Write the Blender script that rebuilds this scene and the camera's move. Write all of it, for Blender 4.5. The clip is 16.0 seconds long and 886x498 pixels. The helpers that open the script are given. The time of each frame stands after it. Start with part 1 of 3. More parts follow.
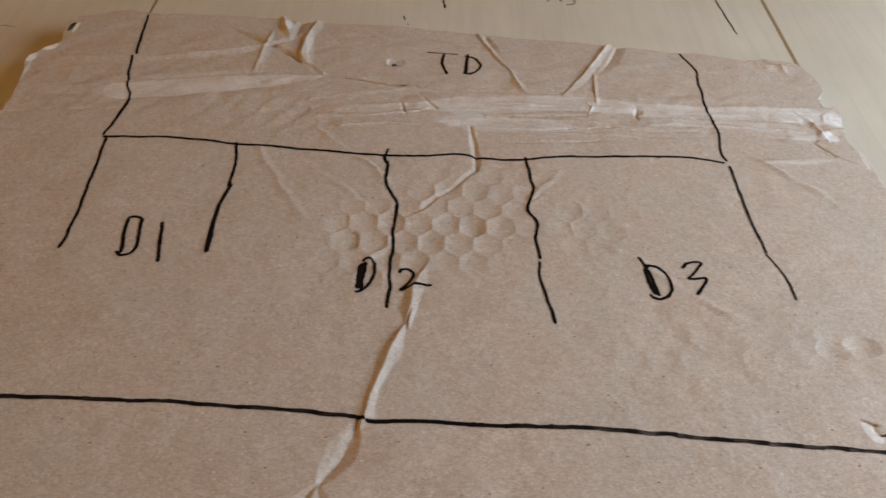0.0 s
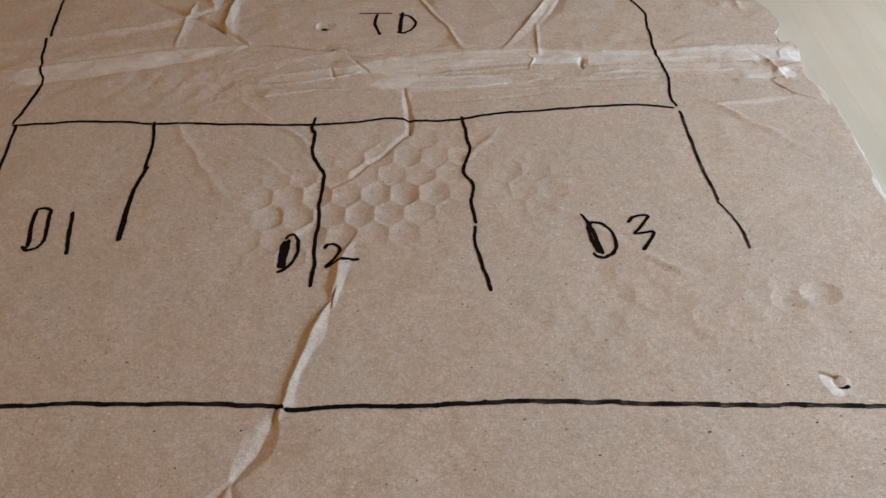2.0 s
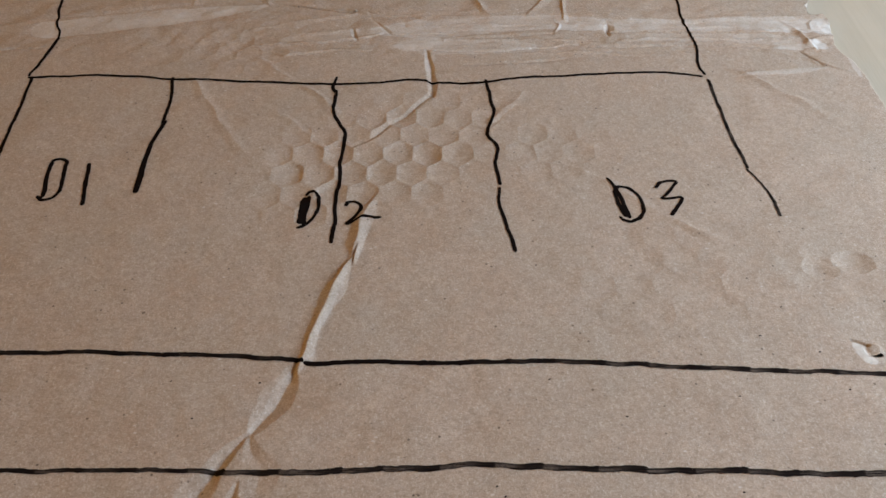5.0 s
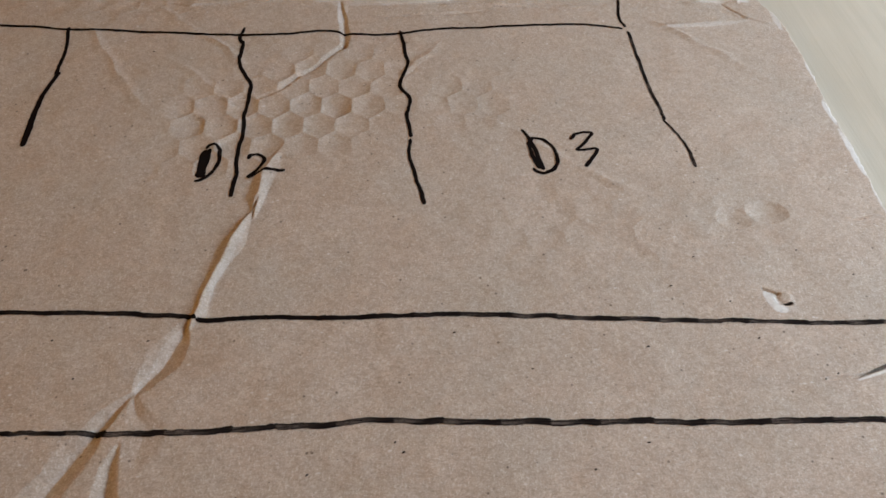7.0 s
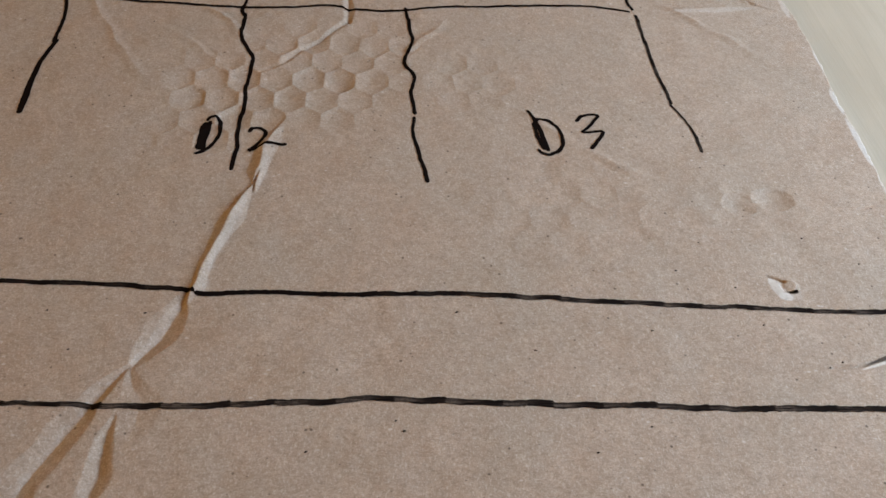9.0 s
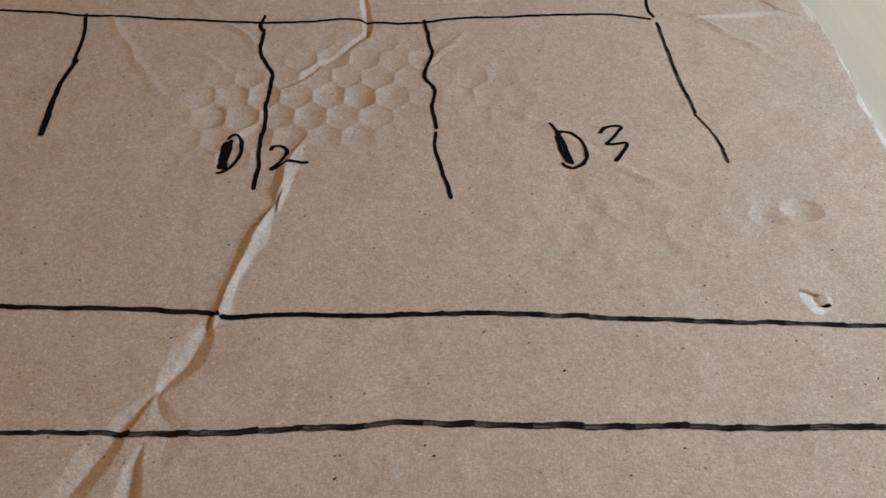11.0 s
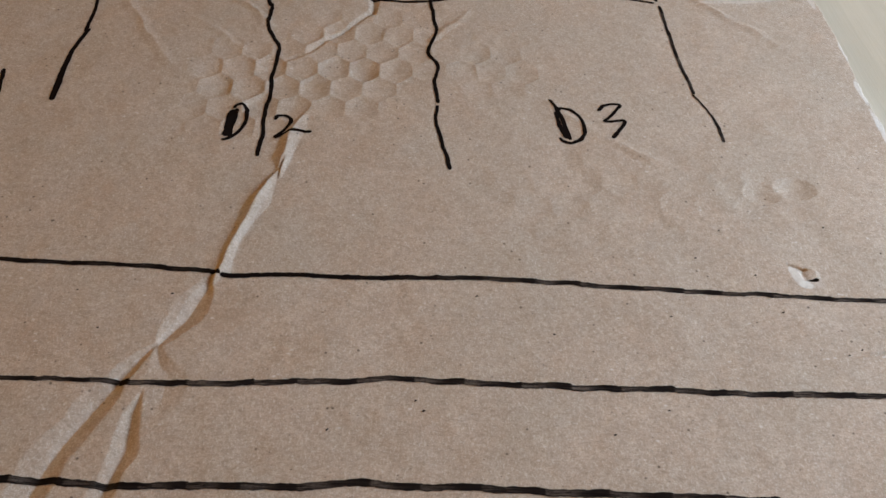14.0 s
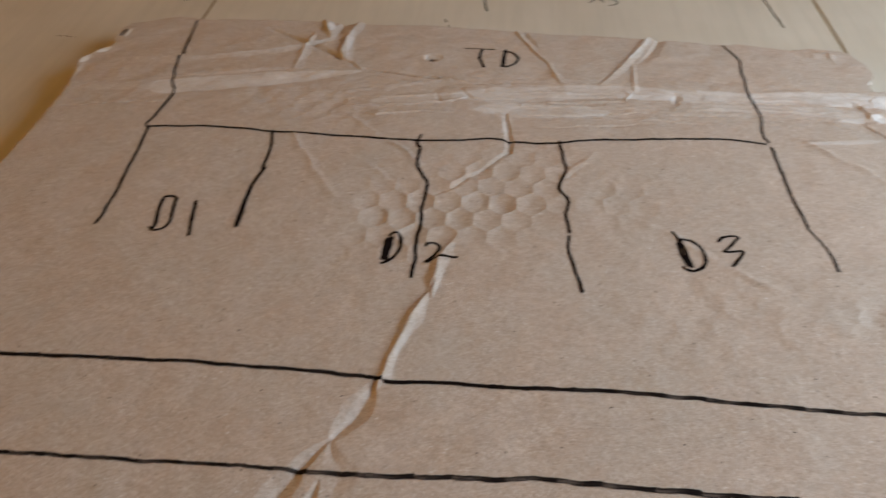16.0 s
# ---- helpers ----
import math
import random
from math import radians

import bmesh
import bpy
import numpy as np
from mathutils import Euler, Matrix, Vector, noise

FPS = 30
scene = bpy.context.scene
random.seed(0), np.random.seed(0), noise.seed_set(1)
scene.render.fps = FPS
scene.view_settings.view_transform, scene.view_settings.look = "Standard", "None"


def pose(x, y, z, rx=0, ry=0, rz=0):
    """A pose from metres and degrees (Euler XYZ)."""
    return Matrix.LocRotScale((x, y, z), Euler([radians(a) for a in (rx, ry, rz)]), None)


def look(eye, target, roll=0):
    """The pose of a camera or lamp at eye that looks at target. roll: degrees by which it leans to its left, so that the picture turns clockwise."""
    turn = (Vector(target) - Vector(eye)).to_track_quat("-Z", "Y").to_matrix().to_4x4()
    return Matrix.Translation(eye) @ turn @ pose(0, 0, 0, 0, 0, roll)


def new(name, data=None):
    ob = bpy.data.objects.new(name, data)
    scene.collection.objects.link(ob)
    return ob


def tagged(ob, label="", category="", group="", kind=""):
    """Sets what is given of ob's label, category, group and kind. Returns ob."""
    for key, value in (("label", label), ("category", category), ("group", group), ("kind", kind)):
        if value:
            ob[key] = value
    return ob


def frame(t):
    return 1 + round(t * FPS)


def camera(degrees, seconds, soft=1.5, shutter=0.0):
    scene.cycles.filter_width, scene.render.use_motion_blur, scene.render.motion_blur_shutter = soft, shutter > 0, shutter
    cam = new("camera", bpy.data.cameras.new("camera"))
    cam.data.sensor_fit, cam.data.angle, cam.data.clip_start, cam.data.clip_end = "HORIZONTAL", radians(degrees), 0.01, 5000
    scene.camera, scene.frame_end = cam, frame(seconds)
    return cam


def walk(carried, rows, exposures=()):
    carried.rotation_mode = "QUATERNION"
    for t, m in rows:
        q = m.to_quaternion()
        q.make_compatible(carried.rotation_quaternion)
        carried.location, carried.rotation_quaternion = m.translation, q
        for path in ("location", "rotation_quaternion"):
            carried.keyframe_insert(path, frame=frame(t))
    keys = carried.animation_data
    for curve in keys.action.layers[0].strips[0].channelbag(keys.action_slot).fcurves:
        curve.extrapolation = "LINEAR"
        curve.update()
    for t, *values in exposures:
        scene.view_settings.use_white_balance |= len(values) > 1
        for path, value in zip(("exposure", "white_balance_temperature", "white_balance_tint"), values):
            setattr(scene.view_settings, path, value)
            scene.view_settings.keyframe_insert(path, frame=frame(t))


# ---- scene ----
# Heights: the table top, and the cardboard's upper face, in metres. The plan is in millimetres from the left corner of the drawing.
TABLE = 0.75
CARD = TABLE + 0.004

# ---- camera ----
cam = camera(53.62, 16.0, 1.5, 0.5)
# seconds, eye above the drawing (m), yaw, pitch, roll (degrees)
ROWS = [
    (0.00, 0.1358, -0.3009, 0.2166, -1.30, -42.15, 3.30),
    (0.50, 0.1503, -0.3005, 0.2162, -1.56, -42.25, 1.80),
    (1.00, 0.1505, -0.2921, 0.2029, -1.54, -43.50, 0.35),
    (1.50, 0.1481, -0.2885, 0.1964, -1.11, -43.82, -0.62),
    (2.00, 0.1617, -0.2867, 0.2026, -0.99, -44.02, -0.90),
    (2.50, 0.1554, -0.2907, 0.1996, -0.84, -43.87, -0.75),
    (3.00, 0.1538, -0.2886, 0.1931, -0.81, -43.99, -0.32),
    (3.50, 0.1524, -0.2900, 0.1896, -0.52, -44.29, -0.03),
    (6.00, 0.1643, -0.2882, 0.1920, -1.95, -44.85, 1.59),
    (6.50, 0.1754, -0.2836, 0.1827, -5.04, -45.29, 3.00),
    (7.00, 0.1687, -0.2882, 0.1787, -5.26, -45.87, 3.03),
    (7.50, 0.1672, -0.2865, 0.1755, -6.49, -46.23, 4.39),
    (8.00, 0.1665, -0.2866, 0.1736, -6.95, -46.44, 5.13),
    (8.50, 0.1655, -0.2874, 0.1740, -6.66, -46.42, 5.30),
    (9.00, 0.1652, -0.2875, 0.1745, -6.32, -46.63, 5.24),
    (11.50, 0.1625, -0.2812, 0.1765, -4.64, -46.84, 3.02),
    (12.00, 0.1641, -0.2814, 0.1755, -4.36, -46.97, 2.98),
    (12.50, 0.1673, -0.2830, 0.1780, -4.00, -47.23, 2.74),
    (13.00, 0.1628, -0.2878, 0.1718, -4.17, -47.05, 3.19),
    (13.50, 0.1617, -0.2933, 0.1731, -4.30, -47.05, 3.83),
    (14.00, 0.1660, -0.2922, 0.1744, -3.99, -46.88, 4.05),
    (14.50, 0.1640, -0.2878, 0.1741, -4.01, -46.97, 4.05),
    (15.00, 0.1637, -0.2834, 0.1709, -3.47, -47.08, 3.69),
    (15.20, 0.1557, -0.2906, 0.1787, -2.80, -47.44, 3.33),
    (15.40, 0.1560, -0.2978, 0.1796, -2.01, -46.61, 2.98),
    (15.50, 0.1582, -0.2999, 0.1813, -1.22, -45.19, 2.31),
    (15.60, 0.1585, -0.3001, 0.1892, -0.27, -43.92, 1.62),
    (15.70, 0.1582, -0.3057, 0.1897, 1.22, -41.15, 0.71),
    (15.80, 0.1562, -0.3096, 0.1924, 2.16, -39.38, 0.19),
    (15.90, 0.1531, -0.3140, 0.1946, 3.14, -38.99, -0.17),
    (16.00, 0.1526, -0.3161, 0.1936, 4.87, -38.85, -0.80),
]
# the sheet rests on its right rim and stands off the table by a centimetre along its left one
TIP = Matrix.Translation((0.321, 0, CARD)) @ pose(0, 0, 0, 0, math.degrees(math.atan(10 / 370)), 0) @ Matrix.Translation((-0.321, 0, -CARD))
EXPOSURES = [(0.0, 0.09), (2.0, 0.05), (6.0, 0.0), (13.0, -0.02), (16.0, 0.06)]
walk(cam, [(t, TIP @ pose(x, y, z + CARD, 90 + pitch, 0, yaw) @ pose(0, 0, 0, 0, 0, roll)) for t, x, y, z, yaw, pitch, roll in ROWS], EXPOSURES)

# ---- light ----
WIN_X, WIN_Y, WIN_Z = 0.74, -0.13, 1.04     # middle of the window in the east wall
WIN_W, WIN_H = 0.45, 0.36
world = bpy.data.worlds.new("sky")
scene.world = world
world.use_nodes = True
wn = world.node_tree.nodes
sky = wn.new("ShaderNodeTexSky")
sky.sky_type, sky.sun_disc, sky.sun_elevation, sky.sun_rotation = "NISHITA", False, radians(35), radians(200)
world.node_tree.links.new(sky.outputs[0], wn["Background"].inputs[0])
wn["Background"].inputs[1].default_value = 0.08
sun = new("sun", bpy.data.lights.new("sun", "SUN"))
sun.data.energy, sun.data.angle, sun.data.color = 2.0, radians(0.6), (1, 0.95, 0.88)
sun.matrix_world = look((-3, -6, 6), (0, 0, 0))
lamp = new("window_daylight", bpy.data.lights.new("window_daylight", "AREA"))
lamp.data.shape, lamp.data.size, lamp.data.size_y = "RECTANGLE", WIN_W, WIN_H
lamp.data.energy, lamp.data.color = 6.85, (0.585, 0.775, 1.01)
lamp.matrix_world = look((WIN_X - 0.02, WIN_Y, WIN_Z), (0.2, -0.05, TABLE))

# added warm fill lamp from the west, brightening the shaded sides; no known source
FILL_Y, FILL_Z, FILL_W, FILL_H = -0.2, 1.9, 1.5, 1.1
lamp = new("warm_fill", bpy.data.lights.new("warm_fill", "AREA"))
lamp.data.shape, lamp.data.size, lamp.data.size_y = "RECTANGLE", FILL_W, FILL_H
lamp.data.energy, lamp.data.color = 23.5, (1.0, 0.63, 0.172)
lamp.matrix_world = look((-2.58, FILL_Y, FILL_Z), (0.1, -0.05, TABLE))


# ---- materials ----
class Nodes:
    """A small hand for node trees."""

    def __init__(self, name, rough=0.8):
        self.mat = bpy.data.materials.new(name)
        self.mat.use_nodes = True
        self.n, self.l = self.mat.node_tree.nodes, self.mat.node_tree.links
        self.bsdf = self.n["Principled BSDF"]
        self.bsdf.inputs["Roughness"].default_value = rough
        self.bsdf.inputs["Specular IOR Level"].default_value = 0.25
        self.coord = self.n.new("ShaderNodeTexCoord").outputs["Object"]

    def put(self, value, socket):
        if isinstance(value, (int, float, tuple)):
            socket.default_value = value
        else:
            self.l.new(value, socket)

    def scaled(self, x, y, z=1.0, turn=0.0):
        m = self.n.new("ShaderNodeMapping")
        m.inputs["Scale"].default_value = (x, y, z)
        m.inputs["Rotation"].default_value = (0, 0, turn)
        self.l.new(self.coord, m.inputs["Vector"])
        return m.outputs[0]

    def noise(self, scale, detail=3.0, rough=0.55, vector=None, distort=0.0):
        t = self.n.new("ShaderNodeTexNoise")
        for key, v in (("Scale", scale), ("Detail", detail), ("Roughness", rough), ("Distortion", distort)):
            t.inputs[key].default_value = v
        self.l.new(vector or self.coord, t.inputs["Vector"])
        return t.outputs["Fac"]

    def cells(self, scale, vector=None):
        t = self.n.new("ShaderNodeTexVoronoi")
        t.inputs["Scale"].default_value = scale
        self.l.new(vector or self.coord, t.inputs["Vector"])
        return t.outputs["Distance"]

    def ramp(self, fac, low, high, a=0.0, b=1.0):
        t = self.n.new("ShaderNodeMapRange")
        for key, v in (("From Min", low), ("From Max", high), ("To Min", a), ("To Max", b)):
            t.inputs[key].default_value = v
        self.l.new(fac, t.inputs["Value"])
        return t.outputs[0]

    def math(self, op, a, b):
        t = self.n.new("ShaderNodeMath")
        t.operation = op
        self.put(a, t.inputs[0]), self.put(b, t.inputs[1])
        return t.outputs[0]

    def mix(self, fac, a, b, mode="MIX"):
        t = self.n.new("ShaderNodeMixRGB")
        t.blend_type = mode
        self.put(fac, t.inputs[0])
        self.put((*a, 1) if isinstance(a, tuple) else a, t.inputs[1])
        self.put((*b, 1) if isinstance(b, tuple) else b, t.inputs[2])
        return t.outputs[0]

    def attribute(self, name):
        t = self.n.new("ShaderNodeAttribute")
        t.attribute_name = name
        return t.outputs["Fac"]

    def bump(self, height, strength, distance):
        t = self.n.new("ShaderNodeBump")
        t.inputs["Strength"].default_value, t.inputs["Distance"].default_value = strength, distance
        self.l.new(height, t.inputs["Height"])
        self.l.new(t.outputs[0], self.bsdf.inputs["Normal"])

    def done(self, colour):
        self.put((*colour, 1) if isinstance(colour, tuple) else colour, self.bsdf.inputs["Base Color"])
        return self.mat


def kraft_colour(k):
    """Brown kraft paper: mottled pulp, short fibres lying mostly one way, a few dark and pale flecks."""
    blotch = k.noise(60, 4, 0.65)
    cloud = k.noise(170, 4, 0.6)
    fibre = k.noise(1.0, 4, 0.7, k.scaled(760, 1500, 400, 0.15), 0.5)
    cross = k.noise(1.0, 4, 0.7, k.scaled(1700, 820, 400, 0.6), 0.5)
    c = k.mix(k.ramp(blotch, 0.3, 0.7), (0.470, 0.334, 0.236), (0.535, 0.404, 0.300))
    c = k.mix(k.ramp(cloud, 0.35, 0.7, 0.0, 0.55), c, (0.400, 0.288, 0.212))
    tint = k.noise(28, 3, 0.6)
    c = k.mix(k.ramp(tint, 0.42, 0.68, 0.0, 0.6), c, (0.430, 0.350, 0.268))
    grit = k.noise(400, 5, 0.75)
    c = k.mix(k.ramp(grit, 0.42, 0.66, 0.0, 0.6), c, (0.335, 0.235, 0.160))
    c = k.mix(k.ramp(fibre, 0.50, 0.66, 0.0, 0.70), c, (0.275, 0.195, 0.132))
    c = k.mix(k.ramp(cross, 0.53, 0.68, 0.0, 0.62), c, (0.62, 0.525, 0.425))
    grain = k.noise(2300, 2, 0.7)
    c = k.mix(k.ramp(grain, 0.50, 0.72, 0.0, 0.55), c, (0.30, 0.215, 0.145))
    c = k.mix(k.ramp(grain, 0.46, 0.28, 0.0, 0.45), c, (0.66, 0.55, 0.44))
    hair = k.math("MULTIPLY", k.ramp(k.noise(1.0, 2, 0.6, k.scaled(420, 3600, 300, 0.5), 0.8), 0.68, 0.76), k.ramp(k.noise(240, 2), 0.5, 0.6))
    c = k.mix(k.math("MULTIPLY", hair, 0.75), c, (0.15, 0.10, 0.065))
    dots = k.math("MULTIPLY", k.ramp(k.cells(520, k.scaled(1, 1.7, 1, 0.4)), 0.17, 0.07), k.ramp(k.noise(310, 2), 0.55, 0.62))
    c = k.mix(k.math("MULTIPLY", dots, 0.75), c, (0.10, 0.065, 0.045))
    specks = k.math("MULTIPLY", k.ramp(k.cells(280), 0.13, 0.06), k.ramp(k.noise(130, 1), 0.50, 0.56))
    c = k.mix(k.math("MULTIPLY", specks, 0.8), c, (0.08, 0.05, 0.03))
    pale = k.math("MULTIPLY", k.ramp(k.cells(210, k.scaled(1, 1.6, 1, 0.9)), 0.14, 0.05), k.ramp(k.noise(90, 1), 0.54, 0.60))
    c = k.mix(k.math("MULTIPLY", pale, 0.6), c, (0.70, 0.62, 0.53))
    return c, fibre, cross, cloud


k = Nodes("kraft_cardboard", 0.75)
colour, fibre, cross, cloud = kraft_colour(k)
# pale torn fibres where the top ply has been scuffed or torn away, and painted brightness on lit fold sides
scuff_lit = k.math("MULTIPLY", k.attribute("scuff_lit"), k.ramp(k.noise(330, 4, 0.7), 0.25, 0.6, 0.45, 1.0))
colour = k.mix(scuff_lit, colour, (0.74, 0.685, 0.61))
k.bump(k.math("ADD", k.math("MULTIPLY", fibre, 0.6), k.math("ADD", k.math("MULTIPLY", cross, 0.4), k.math("MULTIPLY", cloud, 0.5))), 0.35, 0.0004)
KRAFT = k.done(colour)

k = Nodes("black_marker", 0.8)
k.bsdf.inputs["Specular IOR Level"].default_value = 0.02
# the pen has skipped along the stroke where it ran dry
streak = k.ramp(k.noise(1.0, 4, 0.65, k.scaled(140, 2600, 1), 0.4), 0.42, 0.54)
fleck = k.ramp(k.noise(900, 3, 0.7), 0.35, 0.60, 0.5, 1.0)
bare = k.math("MULTIPLY", k.attribute("dry"), k.math("MULTIPLY", streak, fleck))
wear = k.ramp(k.noise(1300, 3, 0.7), 0.70, 0.84, 0.0, 0.3)
MARKER = k.done(k.mix(k.math("MAXIMUM", bare, wear), (0.008, 0.005, 0.004), (0.24, 0.18, 0.14)))

k = Nodes("pale_wood", 0.55)
grain = k.noise(1.0, 4, 0.6, k.scaled(160, 7, 40), 1.2)
fine = k.noise(1.0, 3, 0.6, k.scaled(1500, 60, 200), 0.3)
patch = k.noise(14, 3, 0.6)
colour = k.mix(k.ramp(patch, 0.3, 0.7), (0.49, 0.405, 0.295), (0.56, 0.47, 0.35))
colour = k.mix(k.ramp(grain, 0.45, 0.8, 0.0, 0.45), colour, (0.39, 0.32, 0.23))
colour = k.mix(k.ramp(fine, 0.55, 0.8, 0.0, 0.25), colour, (0.40, 0.31, 0.2))
k.bump(fine, 0.2, 0.0003)
WOOD = k.done(colour)

k = Nodes("brown_putty", 0.7)
WOOD_JOINT = k.done(k.mix(k.noise(300), (0.20, 0.125, 0.055), (0.30, 0.2, 0.1)))

# wall colour picked so the unseen walls throw warm light on the table
k = Nodes("warm_plaster", 0.9)
patch = k.noise(3, 4)
k.bump(k.noise(120, 4), 0.2, 0.002)
PLASTER = k.done(k.mix(patch, (0.62, 0.44, 0.24), (0.70, 0.52, 0.30)))

k = Nodes("floor_wood", 0.5)
colour = k.mix(k.noise(1.0, 4, 0.6, k.scaled(60, 4, 10), 1.0), (0.20, 0.12, 0.06), (0.34, 0.22, 0.12))
FLOOR = k.done(colour)

k = Nodes("white_paint", 0.4)
WHITE = k.done(k.mix(k.noise(20), (0.76, 0.75, 0.72), (0.82, 0.81, 0.79)))


# ---- building ----
def mesh_of(name, verts, faces, material, smooth=False, **attributes):
    """A mesh of four-sided faces, with float values on its points."""
    verts, faces = np.asarray(verts, np.float32), np.asarray(faces, np.int32)
    me = bpy.data.meshes.new(name)
    me.vertices.add(len(verts))
    me.vertices.foreach_set("co", verts.ravel())
    me.loops.add(faces.size)
    me.loops.foreach_set("vertex_index", faces.ravel())
    me.polygons.add(len(faces))
    me.polygons.foreach_set("loop_start", np.arange(0, faces.size, 4, dtype=np.int32))
    me.materials.append(material)
    for key, values in attributes.items():
        me.attributes.new(key, "FLOAT", "POINT").data.foreach_set("value", np.asarray(values, np.float32).ravel())
    me.polygons.foreach_set("use_smooth", np.full(len(faces), smooth))
    me.update(calc_edges=True)
    return me


def under(ob, parent, label=""):
    ob.parent = parent
    return tagged(ob, label)


def part(name, bm, material, parent, label=""):
    me = bpy.data.meshes.new(name)
    bm.to_mesh(me)
    bm.free()
    me.materials.append(material)
    return under(new(name, me), parent, label)


def block(x0, x1, y0, y1, z0, z1, bevel=0.0):
    bm = bmesh.new()
    bmesh.ops.create_cube(bm, size=1)
    bmesh.ops.scale(bm, vec=(x1 - x0, y1 - y0, z1 - z0), verts=bm.verts)
    bmesh.ops.translate(bm, vec=((x0 + x1) / 2, (y0 + y1) / 2, (z0 + z1) / 2), verts=bm.verts)
    if bevel:
        bmesh.ops.bevel(bm, geom=bm.edges[:], offset=bevel, segments=2, affect="EDGES")
    return bm


def structure(name, bm, material, label, category):
    me = bpy.data.meshes.new(name)
    bm.to_mesh(me)
    bm.free()
    me.materials.append(material)
    return tagged(new(name, me), label, category, kind="structure")


# ---- an unseen room added round the table; its walls bounce warm light ----
RX0, RX1, RY0, RY1, RH = -2.6, WIN_X, -2.0, 2.2, 2.5
structure("floor", block(RX0 - 0.1, RX1 + 0.2, RY0 - 0.1, RY1 + 0.1, -0.1, 0.0), FLOOR, "brown wooden room floor under the table", "floor")
structure("ceiling", block(RX0 - 0.1, RX1 + 0.2, RY0 - 0.1, RY1 + 0.1, RH, RH + 0.1), WHITE, "plain white painted ceiling of the room", "ceiling")
structure("wall_south", block(RX0 - 0.1, RX1 + 0.2, RY0 - 0.1, RY0, 0, RH), PLASTER, "unseen plain plaster wall behind the camera, tinted for warm bounce", "wall")
structure("wall_north", block(RX0 - 0.1, RX1 + 0.2, RY1, RY1 + 0.1, 0, RH), PLASTER, "unseen plain plaster wall, tinted for warm bounce", "wall")


def pierced(name, x0, x1, wy, wz, ww, wh):
    """A wall along y with one opening for a lamp."""
    y0, y1, z0, z1 = wy - ww / 2, wy + ww / 2, wz - wh / 2, wz + wh / 2
    wb = bmesh.new()
    for a, b, c, d in ((RY0, y0, 0, RH), (y1, RY1, 0, RH), (y0, y1, 0, z0), (y0, y1, z1, RH)):
        piece = block(x0, x1, a, b, c, d)
        tmp = bpy.data.meshes.new("tmp")
        piece.to_mesh(tmp)
        piece.free()
        wb.from_mesh(tmp)
        bpy.data.meshes.remove(tmp)
    structure(name, wb, PLASTER, "unseen plaster wall tinted for warm bounce, with an opening for a lamp", "wall")


pierced("wall_east", RX1, RX1 + 0.18, WIN_Y, WIN_Z, WIN_W, WIN_H)
# this opening is made up to hold the warm fill lamp
pierced("wall_west", RX0 - 0.1, RX0, FILL_Y, FILL_Z, FILL_W, FILL_H)

# ---- the work table ----
table = tagged(new("work_table"), "pale bare wooden work table with brown joints and marker lines", "table")
table.location = (0, 0, TABLE)
JOINTS = (-352, -20, 318, 648)
for a, b in zip(JOINTS, JOINTS[1:]):
    part("plank", block(a / 1000 + 0.0007, b / 1000 - 0.0007, -0.42, 0.55, -0.026, 0, 0.0003), WOOD, table)
for a in JOINTS[1:3]:
    part("joint_filler", block(a / 1000 - 0.0007, a / 1000 + 0.0007, -0.419, 0.549, -0.024, -0.0001), WOOD_JOINT, table, "brown filled joint between planks")
for x in (-0.30, 0.60):
    for y in (-0.37, 0.50):
        part("leg", block(x - 0.025, x + 0.025, y - 0.025, y + 0.025, -TABLE, -0.026, 0.003), WOOD, table)

# ---- the cardboard sheet ----
rng = np.random.default_rng(5)


def value_noise(x, y, size, seed):
    """Smooth noise from -1 to 1 over the plan, with lumps of the given size in millimetres."""
    table_ = np.random.default_rng(seed).uniform(-1, 1, (256, 256))
    u, v = np.asarray(x) / size + 37.3, np.asarray(y) / size + 91.7
    i, j = np.floor(u).astype(int), np.floor(v).astype(int)
    f, g = u - i, v - j
    f, g = f * f * (3 - 2 * f), g * g * (3 - 2 * g)
    at = lambda a, b: table_[a % 256, b % 256]
    return (at(i, j) * (1 - f) + at(i + 1, j) * f) * (1 - g) + (at(i, j + 1) * (1 - f) + at(i + 1, j + 1) * f) * g


def smooth(e0, e1, x):
    t = np.clip((x - e0) / (e1 - e0), 0, 1)
    return t * t * (3 - 2 * t)


BOTTOM = -238.0


def top_edge(x):
    base = np.interp(x, (-51, -43, -34, -26, -17, -11, 28, 56, 64, 74, 114, 160, 198, 211, 223, 257, 276, 291, 296, 309, 321), (100, 104, 108, 110, 108, 107, 108, 108.5, 106, 106.5, 105, 101, 98, 97, 96, 92, 91, 87.5, 86, 89.5, 86))
    return base + 0.4 * value_noise(x, 0 * x, 5, 3) + 0.3 * value_noise(x, 0 * x, 1.6, 4)


def left_edge(y):
    base = np.interp(y, (-238, -33, 0, 22, 45, 57, 61, 65, 69, 73, 77, 83, 92, 98, 106), (-52, -51, -50, -49.5, -52, -55, -55, -51.5, -50, -46.5, -44.5, -46.5, -47, -46, -42))
    return base + 0.5 * value_noise(y, 0 * y, 4, 6) + 0.4 * value_noise(y, 0 * y, 1.4, 7)


